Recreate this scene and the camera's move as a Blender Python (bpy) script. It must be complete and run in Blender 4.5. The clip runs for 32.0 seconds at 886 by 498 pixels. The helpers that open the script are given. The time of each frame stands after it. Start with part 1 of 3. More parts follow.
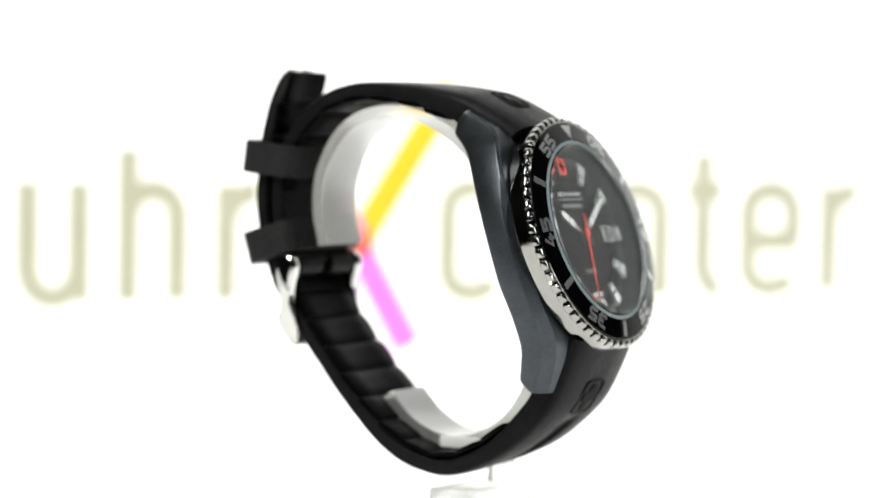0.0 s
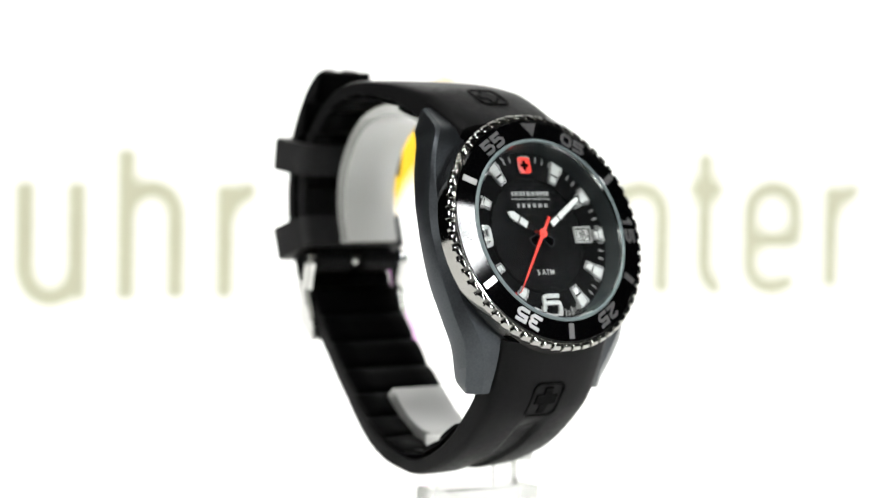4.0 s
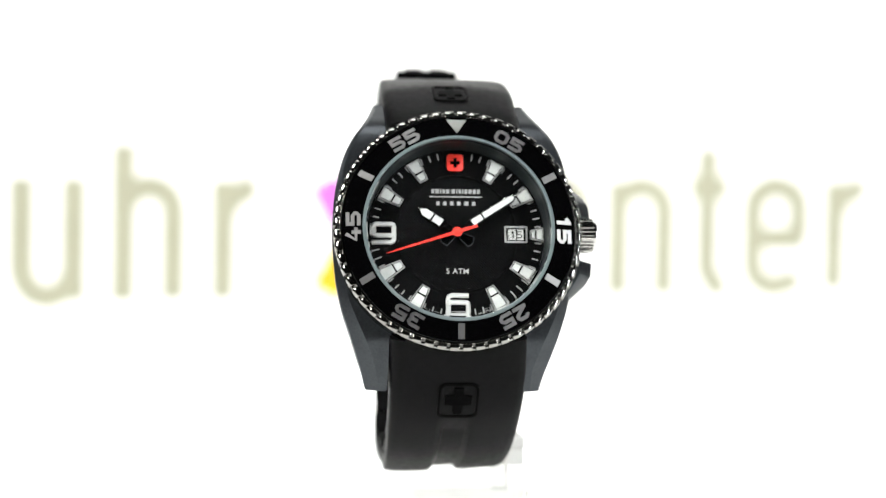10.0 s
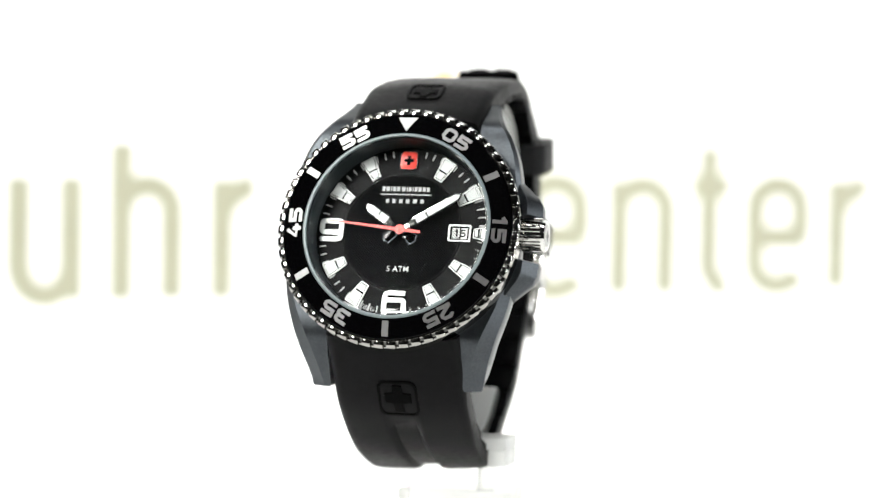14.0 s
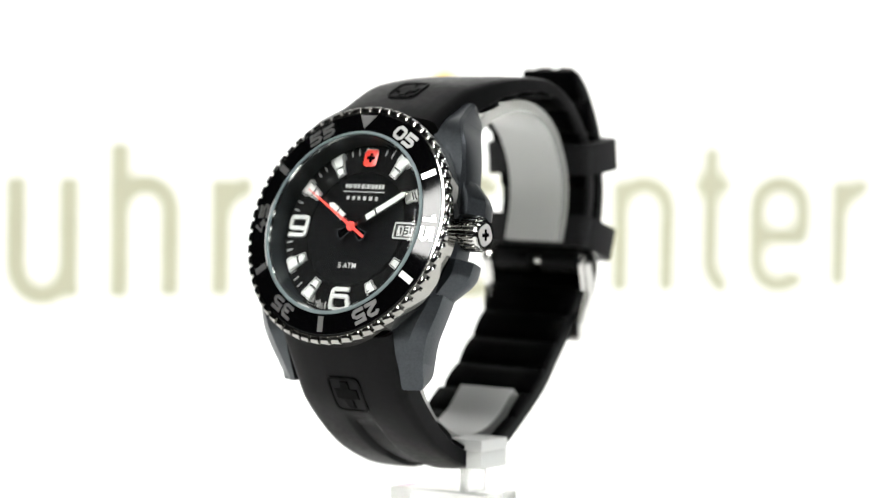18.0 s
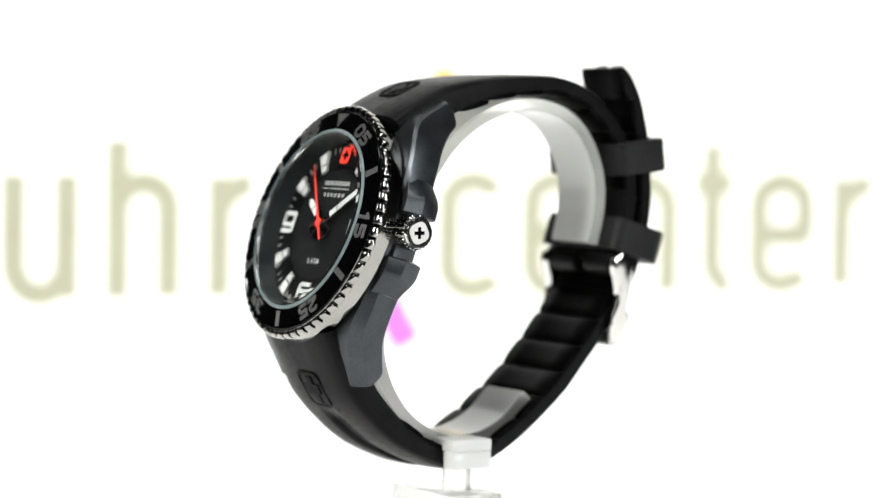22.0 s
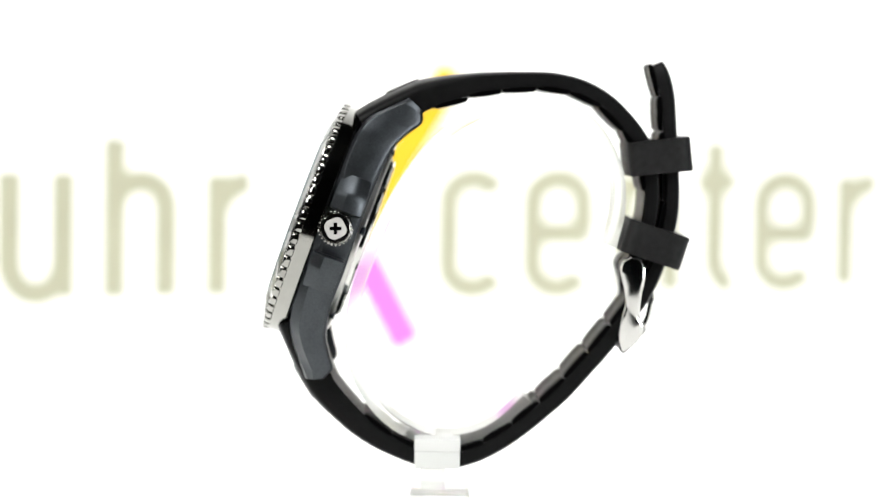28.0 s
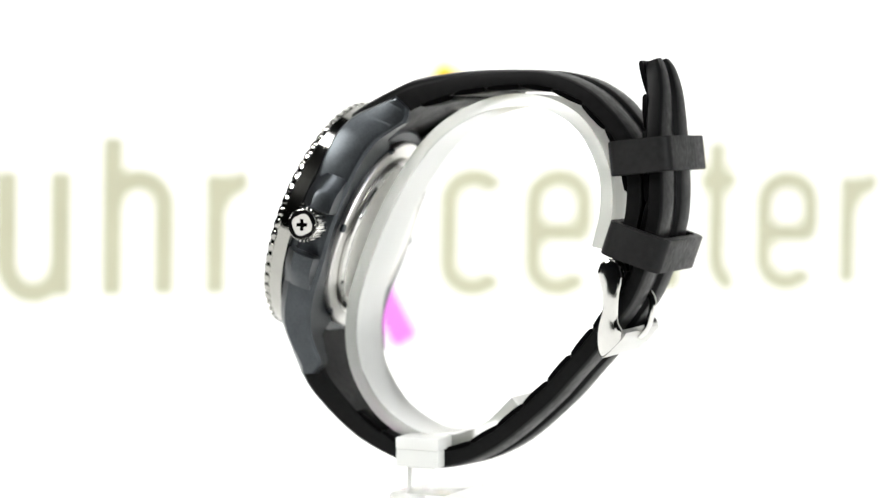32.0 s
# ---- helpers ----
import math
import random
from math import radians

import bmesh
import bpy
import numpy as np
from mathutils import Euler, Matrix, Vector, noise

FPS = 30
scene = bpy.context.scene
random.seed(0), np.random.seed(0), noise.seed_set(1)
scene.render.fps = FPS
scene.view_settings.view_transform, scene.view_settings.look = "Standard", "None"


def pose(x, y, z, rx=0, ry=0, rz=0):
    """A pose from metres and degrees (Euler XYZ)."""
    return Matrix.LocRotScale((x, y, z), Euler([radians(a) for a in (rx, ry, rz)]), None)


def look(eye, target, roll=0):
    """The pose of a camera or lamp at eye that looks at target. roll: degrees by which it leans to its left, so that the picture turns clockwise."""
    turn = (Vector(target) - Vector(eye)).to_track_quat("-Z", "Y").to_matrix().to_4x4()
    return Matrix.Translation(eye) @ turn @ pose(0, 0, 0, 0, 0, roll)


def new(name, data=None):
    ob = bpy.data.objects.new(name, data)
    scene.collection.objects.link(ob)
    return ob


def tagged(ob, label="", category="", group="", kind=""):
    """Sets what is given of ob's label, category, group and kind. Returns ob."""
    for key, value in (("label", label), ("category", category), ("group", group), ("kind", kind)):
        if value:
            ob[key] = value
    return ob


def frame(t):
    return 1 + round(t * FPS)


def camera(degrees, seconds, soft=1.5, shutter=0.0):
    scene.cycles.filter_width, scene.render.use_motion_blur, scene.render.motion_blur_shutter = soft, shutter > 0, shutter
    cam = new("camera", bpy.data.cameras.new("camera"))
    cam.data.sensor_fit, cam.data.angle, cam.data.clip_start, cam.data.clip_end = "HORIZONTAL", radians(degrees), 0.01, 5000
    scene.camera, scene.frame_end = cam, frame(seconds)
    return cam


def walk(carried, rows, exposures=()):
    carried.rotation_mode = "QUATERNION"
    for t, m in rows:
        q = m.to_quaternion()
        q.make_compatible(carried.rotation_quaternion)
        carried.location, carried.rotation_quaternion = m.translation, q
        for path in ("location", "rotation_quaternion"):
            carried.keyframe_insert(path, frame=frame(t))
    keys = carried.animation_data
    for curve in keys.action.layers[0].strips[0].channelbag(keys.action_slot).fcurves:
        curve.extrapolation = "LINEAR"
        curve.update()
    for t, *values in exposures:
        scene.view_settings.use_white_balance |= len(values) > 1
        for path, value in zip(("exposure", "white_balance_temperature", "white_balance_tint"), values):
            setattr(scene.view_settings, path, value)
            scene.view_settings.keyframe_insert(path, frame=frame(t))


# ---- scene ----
FOV = 18.35
SECONDS = 32.0
cam = camera(FOV, SECONDS, soft=1.4)
cam.data.dof.use_dof = True
cam.data.dof.focus_distance = 0.468
cam.data.dof.aperture_fstop = 11.5


def camera_pose(t):
    """A slow straight push towards the stand."""
    s = t / 32.0
    eye = Vector((-0.00434 + 0.0012 * s, -0.51017 + 0.0357 * s, 0.01362 - 0.0006 * s))
    yaw, pitch = radians(-0.107 * s), radians(-2.6165 - 0.2438 * s)
    way = Vector((math.sin(yaw) * math.cos(pitch), math.cos(yaw) * math.cos(pitch), math.sin(pitch)))
    return look(eye, eye + way, 0.914)


walk(cam, [(t, camera_pose(t)) for t in (0, 8, 16, 24, 32)])


def turn(t):
    """The turntable's steady angle in degrees."""
    return -0.47 - 5.3276 * (t - 11.3)


# ---- light ----
world = bpy.data.worlds.new("studio")
world.use_nodes = True
world.node_tree.nodes["Background"].inputs[0].default_value = (0.9, 0.95, 1.0, 1)
world.node_tree.nodes["Background"].inputs[1].default_value = 0.05
scene.world = world


def softbox(name, eye, target, wide, high, watts, colour=(1, 1, 1), roll=0):
    lamp = bpy.data.lights.new(name, "AREA")
    lamp.shape, lamp.size, lamp.size_y = "RECTANGLE", wide, high
    lamp.energy, lamp.color = watts, colour
    ob = new(name, lamp)
    ob.matrix_world = look(eye, target, roll)
    return ob


softbox("strip_light_right", (0.7967, -0.6094, 0.264), (0, -0.02, 0.0), 0.034, 0.84, 6.8, (0.97, 0.99, 1.0), -10)
softbox("strip_light_left", (-0.6095, -0.5497, 0.628), (0, -0.02, 0.0), 0.19, 0.46, 11.6, (1.0, 1.0, 0.97), 6)
# unseen lamp added to whiten the board, its narrow spread missing the watch
board_fill = softbox("board_fill_light", (-0.16, -0.02, 0.62), (-0.06, 0.25, 0.03), 0.7, 0.2, 1.2)
board_fill.data.spread = radians(50)
softbox("light_table_tubes", (0, 0.11, -0.105), (0, 0.11, 0.0), 0.94, 0.58, 1.7)


# ---- materials ----
def material(name, colour, rough=0.5, metal=0.0, grain=0.0, grain_size=400.0, bump=0.0, spec=0.5, coat=0.0):
    """Principled, with two scales of variation in colour and roughness and a fine relief. Sizes in waves a metre."""
    m = bpy.data.materials.new(name)
    m.use_nodes = True
    nt, b = m.node_tree, m.node_tree.nodes["Principled BSDF"]
    b.inputs["Base Color"].default_value = (*colour, 1)
    b.inputs["Roughness"].default_value = rough
    b.inputs["Metallic"].default_value = metal
    b.inputs["Specular IOR Level"].default_value = spec
    b.inputs["Coat Weight"].default_value = coat
    if grain or bump:
        co = nt.nodes.new("ShaderNodeTexCoord")
        fine, wide = nt.nodes.new("ShaderNodeTexNoise"), nt.nodes.new("ShaderNodeTexNoise")
        for n, k, d in ((fine, grain_size, 4), (wide, grain_size / 9, 3)):
            n.inputs["Scale"].default_value, n.inputs["Detail"].default_value = k, d
            nt.links.new(co.outputs["Object"], n.inputs["Vector"])
        mix = nt.nodes.new("ShaderNodeMath")
        mix.operation = "MULTIPLY_ADD"
        nt.links.new(fine.outputs[0], mix.inputs[0])
        mix.inputs[1].default_value = 0.6
        half = nt.nodes.new("ShaderNodeMath")
        half.operation = "MULTIPLY"
        half.inputs[1].default_value = 0.4
        nt.links.new(wide.outputs[0], half.inputs[0])
        nt.links.new(half.outputs[0], mix.inputs[2])
        ramp = nt.nodes.new("ShaderNodeMapRange")
        ramp.inputs["From Min"].default_value, ramp.inputs["From Max"].default_value = 0.3, 0.7
        ramp.inputs["To Min"].default_value, ramp.inputs["To Max"].default_value = 1 - grain, 1 + grain
        nt.links.new(mix.outputs[0], ramp.inputs["Value"])
        tint = nt.nodes.new("ShaderNodeVectorMath")
        tint.operation = "SCALE"
        tint.inputs[0].default_value = colour
        nt.links.new(ramp.outputs[0], tint.inputs["Scale"])
        nt.links.new(tint.outputs[0], b.inputs["Base Color"])
        rr = nt.nodes.new("ShaderNodeMath")
        rr.operation = "MULTIPLY"
        rr.inputs[1].default_value = rough
        nt.links.new(ramp.outputs[0], rr.inputs[0])
        nt.links.new(rr.outputs[0], b.inputs["Roughness"])
        if bump:
            bp = nt.nodes.new("ShaderNodeBump")
            bp.inputs["Strength"].default_value, bp.inputs["Distance"].default_value = bump, 0.0001
            nt.links.new(fine.outputs[0], bp.inputs["Height"])
            nt.links.new(bp.outputs[0], b.inputs["Normal"])
    return m


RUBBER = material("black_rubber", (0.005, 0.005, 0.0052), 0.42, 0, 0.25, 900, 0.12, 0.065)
# the same rubber with shade put into its colour
RUBBER_SHADED = material("shaded_rubber", (0.0008, 0.0008, 0.0009), 0.42, 0, 0.2, 900, 0.12, 0.03)
# lighter copy of the rubber, its colour making up for missing fill light
KEEPER_RUBBER = material("lightened_black_rubber", (0.012, 0.012, 0.0122), 0.5, 0, 0.3, 900, 0.15, 0.12)
PVD = material("grey_coated_steel", (0.058, 0.064, 0.07), 0.36, 0.9, 0.18, 2600, 0.10)
STEEL = material("polished_steel", (0.66, 0.655, 0.635), 0.09, 1.0, 0.06, 500)
BEZEL_STEEL = material("bezel_steel", (0.37, 0.366, 0.345), 0.09, 1.0, 0.06, 500)
# bezel steel darkened in colour for the dark reflections in the notches
NOTCH = material("shaded_notch_steel", (0.09, 0.09, 0.085), 0.16, 1.0, 0.06, 500)
BRUSHED = material("brushed_steel", (0.62, 0.61, 0.59), 0.3, 1.0, 0.05, 500, 0.015)
BLACK = material("black_lacquer", (0.0012, 0.0012, 0.0014), 0.06, 0, 0.05, 300, 0, 0.4)
INSERT = material("black_ceramic", (0.0012, 0.0012, 0.0014), 0.05, 0, 0.05, 300, 0, 0.22)
DIAL = material("matt_black_dial", (0.0012, 0.0013, 0.0014), 0.46, 0, 0.1, 2000, 0, 0.06)
WAFFLE = material("waffled_black_dial", (0.0018, 0.002, 0.0021), 0.42, 0, 0.1, 2000, 0, 0.13)
FLANGE = material("smoked_flange", (0.012, 0.0145, 0.015), 0.3, 0, 0.05, 900, 0, 0.3)
FRAME = material("facetted_steel_frame", (0.5, 0.5, 0.49), 0.3, 0.55, 0.05, 900)
GLASS_EDGE = material("painted_glass_edge", (0.15, 0.19, 0.195), 0.35, 0, 0.08, 900)
WHITE_INK = material("silver_white_print", (0.40, 0.40, 0.39), 0.4, 0, 0.05, 1500)
SATIN = material("satin_steel", (0.46, 0.46, 0.445), 0.34, 1.0, 0.06, 600)
SILVER_INK = material("silver_print", (0.47, 0.47, 0.465), 0.3, 0.92, 0.05, 1500)
GREY_INK = material("grey_print", (0.27, 0.27, 0.265), 0.4, 0, 0.05, 1500)
LUME = material("white_lume", (0.44, 0.45, 0.44), 0.5, 0, 0.05, 1500)
RED = material("red_lacquer", (0.62, 0.03, 0.018), 0.35, 0, 0.05, 1500)
PAPER = material("white_sheet", (0.86, 0.86, 0.84), 0.75, 0, 0.02, 60)
OLIVE = material("olive_beige_print", (0.335, 0.33, 0.236), 0.7, 0, 0.05, 90)
YELLOW = material("yellow_print", (0.64, 0.39, 0.002), 0.7, 0, 0.04, 90)
PINK = material("pink_print", (0.56, 0.14, 0.56), 0.7, 0, 0.04, 90)
OVERLAP = material("orange_red_print", (0.55, 0.09, 0.06), 0.7, 0, 0.04, 90)
SHEET = bpy.data.materials.new("opal_diffuser")
SHEET.use_nodes = True
st = SHEET.node_tree
glow, skin, blend = st.nodes.new("ShaderNodeBsdfTranslucent"), st.nodes["Principled BSDF"], st.nodes.new("ShaderNodeMixShader")
glow.inputs["Color"].default_value = (0.88, 0.88, 0.87, 1)
skin.inputs["Base Color"].default_value = (0.86, 0.86, 0.85, 1)
skin.inputs["Roughness"].default_value = 0.6
skin.inputs["Specular IOR Level"].default_value = 0.2
blend.inputs[0].default_value = 0.5
st.links.new(skin.outputs[0], blend.inputs[1])
st.links.new(glow.outputs[0], blend.inputs[2])
st.links.new(blend.outputs[0], st.nodes["Material Output"].inputs["Surface"])
ROOM = material("dark_grey_paint", (0.022, 0.022, 0.024), 0.8, 0, 0.15, 20)
PALE_STEEL = material("pale_satin_steel", (0.58, 0.57, 0.55), 0.5, 0.5, 0.05, 1200)
DATE = material("date_disc_white", (0.42, 0.42, 0.41), 0.5, 0, 0.03, 1500)

CRYSTAL = bpy.data.materials.new("mineral_glass")
CRYSTAL.use_nodes = True
cb = CRYSTAL.node_tree.nodes["Principled BSDF"]
cb.inputs["Transmission Weight"].default_value = 1.0
cb.inputs["Roughness"].default_value = 0.0
cb.inputs["IOR"].default_value = 1.3
cb.inputs["Base Color"].default_value = (0.97, 0.99, 0.985, 1)
ACRYLIC = bpy.data.materials.new("clear_acrylic")
ACRYLIC.use_nodes = True
ab = ACRYLIC.node_tree.nodes["Principled BSDF"]
ab.inputs["Transmission Weight"].default_value = 0.95
ab.inputs["Roughness"].default_value = 0.06
ab.inputs["IOR"].default_value = 1.18
ab.inputs["Base Color"].default_value = (0.97, 0.975, 0.965, 1)

FROSTED = ACRYLIC.copy()
FROSTED.name = "pale_acrylic"
fb = FROSTED.node_tree.nodes["Principled BSDF"]
fb.inputs["Transmission Weight"].default_value = 0.95
fb.inputs["IOR"].default_value = 1.08
fb.inputs["Roughness"].default_value = 0.12
fb.inputs["Base Color"].default_value = (0.985, 0.987, 0.975, 1)


def milky(m, share, colour):
    """Lets part of the light through as a soft glow, like sanded acrylic."""
    nt = m.node_tree
    mix, soft = nt.nodes.new("ShaderNodeMixShader"), nt.nodes.new("ShaderNodeBsdfTranslucent")
    soft.inputs["Color"].default_value = colour
    mix.inputs[0].default_value = share
    nt.links.new(nt.nodes["Principled BSDF"].outputs[0], mix.inputs[1])
    nt.links.new(soft.outputs[0], mix.inputs[2])
    nt.links.new(mix.outputs[0], nt.nodes["Material Output"].inputs["Surface"])


SANDED = FROSTED.copy()
SANDED.name = "sanded_acrylic"
SANDED.node_tree.nodes["Principled BSDF"].inputs["Transmission Weight"].default_value = 0.35
milky(SANDED, 0.25, (0.96, 0.97, 0.94, 1))
HAZY = ACRYLIC.copy()
HAZY.name = "hazy_acrylic"
hb = HAZY.node_tree.nodes["Principled BSDF"]
hb.inputs["Transmission Weight"].default_value = 0.4
hb.inputs["Coat Weight"].default_value = 0.8
hb.inputs["Coat Roughness"].default_value = 0.12
milky(HAZY, 0.3, (0.96, 0.97, 0.94, 1))
milky(ACRYLIC, 0.2, (0.96, 0.97, 0.94, 1))
milky(FROSTED, 0.25, (0.96, 0.97, 0.94, 1))


# ---- building ----
MM = 0.001
C0 = Vector((-4.7, -29.45, -4.95))
TILT = radians(19.35)
# dial space: x along 3 o'clock, y towards 12 o'clock, z out of the dial
FACE = Matrix.Translation(C0) @ Matrix.Rotation(radians(90) - TILT, 4, "X")


def part(name, bm, mat, parent, label="", smooth=True, space=None, sharp=32):
    """Links a bmesh drawn in millimetres as one mesh under a thing or a part."""
    if space is not None:
        bmesh.ops.transform(bm, matrix=space, verts=bm.verts)
    bmesh.ops.scale(bm, vec=(MM, MM, MM), verts=bm.verts)
    bmesh.ops.recalc_face_normals(bm, faces=bm.faces)
    me = bpy.data.meshes.new(name)
    bm.to_mesh(me)
    bm.free()
    me.materials.append(mat)
    if smooth:
        for p in me.polygons:
            p.use_smooth = True
        me.set_sharp_from_angle(angle=radians(sharp))
    ob = new(name, me)
    if parent is not None:
        ob.parent = parent
    if label:
        tagged(ob, label)
    return ob


def shared(name, mesh_of, m, parent):
    """Another part on the same mesh, m in millimetres."""
    ob = new(name, mesh_of.data)
    ob.parent = parent
    m = m.copy()
    m.translation *= MM
    ob.matrix_basis = m
    return ob


def box(w, d, h, bevel=0.0, at=(0, 0, 0), segments=2):
    bm = bmesh.new()
    bmesh.ops.create_cube(bm, size=1)
    bmesh.ops.scale(bm, vec=(w, d, h), verts=bm.verts)
    if bevel:
        bmesh.ops.bevel(bm, geom=bm.edges[:], offset=bevel, segments=segments, profile=0.5, affect="EDGES")
    bmesh.ops.translate(bm, vec=at, verts=bm.verts)
    return bm


def lathe(profile, steps=96, closed=True):
    """Turns a profile of (radius, z) round the z axis."""
    bm = bmesh.new()
    rings = []
    for i in range(steps):
        a = 2 * math.pi * i / steps
        rings.append([bm.verts.new((r * math.cos(a), r * math.sin(a), z)) for r, z in profile])
    n = len(profile)
    for i in range(steps):
        p, q = rings[i], rings[(i + 1) % steps]
        for j in range(n if closed else n - 1):
            bm.faces.new((p[j], q[j], q[(j + 1) % n], p[(j + 1) % n]))
    bmesh.ops.remove_doubles(bm, verts=bm.verts, dist=1e-5)
    return bm


def prism(outline, z0, z1, bevel=0.0):
    """A flat outline of (x, y) pulled from z0 to z1."""
    bm = bmesh.new()
    lo = [bm.verts.new((x, y, z0)) for x, y in outline]
    hi = [bm.verts.new((x, y, z1)) for x, y in outline]
    n = len(outline)
    bm.faces.new(lo[::-1])
    top = bm.faces.new(hi)
    for i in range(n):
        bm.faces.new((lo[i], lo[(i + 1) % n], hi[(i + 1) % n], hi[i]))
    if bevel:
        bmesh.ops.bevel(bm, geom=top.edges[:], offset=bevel, segments=2, profile=0.5, affect="EDGES")
    return bm


def loft(sections, cap=True, closed=True):
    bm = bmesh.new()
    rows = [[bm.verts.new(p) for p in s] for s in sections]
    n = len(rows[0])
    for a, b in zip(rows, rows[1:]):
        for j in range(n if closed else n - 1):
            bm.faces.new((a[j], a[(j + 1) % n], b[(j + 1) % n], b[j]))
    if cap:
        bm.faces.new(rows[0][::-1])
        bm.faces.new(rows[-1])
    return bm


def joined(*parts):
    out = bmesh.new()
    for b in parts:
        me = bpy.data.meshes.new("tmp")
        b.to_mesh(me)
        b.free()
        out.from_mesh(me)
        bpy.data.meshes.remove(me)
    return out


def moved(bm, m):
    bmesh.ops.transform(bm, matrix=m, verts=bm.verts)
    return bm


def spline(points, steps):
    """A smooth curve (Catmull-Rom) through a few control rows of any width."""
    pts = [np.array(p, float) for p in points]
    pts = [2 * pts[0] - pts[1]] + pts + [2 * pts[-1] - pts[-2]]
    out = []
    for i in range(1, len(pts) - 2):
        a, b, c, d = pts[i - 1:i + 3]
        for k in range(steps):
            u = k / steps
            out.append(0.5 * (2 * b + (c - a) * u + (2 * a - 5 * b + 4 * c - d) * u * u + (3 * b - a - 3 * c + d) * u ** 3))
    out.append(pts[-2])
    return out


def lettering(text, height, depth=0.04, spacing=1.0, bold=0.0):
    """Characters in the built-in font, their capital height given, centred on the origin."""
    cu = bpy.data.curves.new("lettering", "FONT")
    cu.body, cu.align_x, cu.align_y = text, "CENTER", "CENTER"
    cu.size, cu.space_character, cu.extrude, cu.offset = height / 0.69, spacing, depth, bold
    ob = bpy.data.objects.new("lettering", cu)
    scene.collection.objects.link(ob)
    bpy.context.view_layer.update()
    me = bpy.data.meshes.new_from_object(ob.evaluated_get(bpy.context.evaluated_depsgraph_get()))
    bpy.data.objects.remove(ob)
    bm = bmesh.new()
    bm.from_mesh(me)
    bpy.data.meshes.remove(me)
    xs, ys = [v.co.x for v in bm.verts], [v.co.y for v in bm.verts]
    bmesh.ops.translate(bm, vec=(-(min(xs) + max(xs)) / 2, -(min(ys) + max(ys)) / 2, 0), verts=bm.verts)
    return bm


def spin(minutes):
    """Dial space turned so that y points at that minute."""
    return Matrix.Rotation(-radians(minutes * 6), 4, "Z")


def at(x, y, z):
    return Matrix.Translation((x, y, z))


# ---- the setting ----
WALL = Matrix.Translation((0, 245, 0)) @ Matrix.Rotation(radians(16), 4, "Z") @ Matrix.Rotation(radians(90), 4, "X")
FLOOR_Z = -58.6


def setting():
    rim = [(-500, -320), (500, -320), (500, 320), (-500, 320)]
    inside = [(-485, -305), (485, -305), (485, 305), (-485, 305)]
    table = part("light_table", joined(ring_flat(rim, inside, FLOOR_Z - 62, FLOOR_Z - 0.6), box(1000, 640, 8, at=(0, 0, FLOOR_Z - 66))), PAPER, None, smooth=False, space=at(0, 110, 0))
    tagged(table, "white light table under the watch stand", "table", kind="structure")
    sheet = bmesh.new()
    sheet.faces.new([sheet.verts.new((x, y, FLOOR_Z)) for x, y in rim])
    part("diffuser", sheet, SHEET, table, "opal white diffuser sheet", False, at(0, 110, 0))
    floor = part("floor", box(6000, 5000, 20, at=(0, -300, -800)), ROOM, None, smooth=False)
    tagged(floor, "dark grey studio floor", "floor", kind="structure")
    wall = part("backdrop", box(1023, 618, 6, at=(380.5, 251, -3)), PAPER, None, smooth=False, space=WALL)
    tagged(wall, "white printed backdrop board behind the watch", "backdrop", kind="structure")
    for name, w, d, h, p in (("wall_north", 6000, 40, 3400, (0, 2200, 880)), ("wall_south", 6000, 40, 3400, (0, -2820, 880)),
                             ("wall_east", 40, 5000, 3400, (3020, -300, 880)), ("wall_west", 40, 5000, 3400, (-3020, -300, 880)),
                             ("ceiling", 6000, 5000, 40, (0, -300, 2560))):
        ob = part(name, box(w, d, h, at=p), ROOM, None, smooth=False)
        tagged(ob, "dark grey studio " + ("ceiling" if name == "ceiling" else "wall"), "ceiling" if name == "ceiling" else "wall", kind="structure")
    return wall


def stroke(path, width, z0=0.0, z1=0.25):
    """A ribbon of even width along a path of (x, y) on the board."""
    pts = [Vector((*p, 0)) for p in path]
    sections = []
    for i, p in enumerate(pts):
        way = (pts[min(i + 1, len(pts) - 1)] - pts[max(i - 1, 0)]).normalized()
        side = Vector((-way.y, way.x, 0)) * width / 2
        sections.append([(*(p + side).xy, z0), (*(p - side).xy, z0), (*(p - side).xy, z1), (*(p + side).xy, z1)])
    return loft(sections)


def arc(cx, cy, rx, ry, a0, a1, n=18):
    return [(cx + rx * math.cos(radians(a0 + (a1 - a0) * k / n)), cy + ry * math.sin(radians(a0 + (a1 - a0) * k / n))) for k in range(n + 1)]


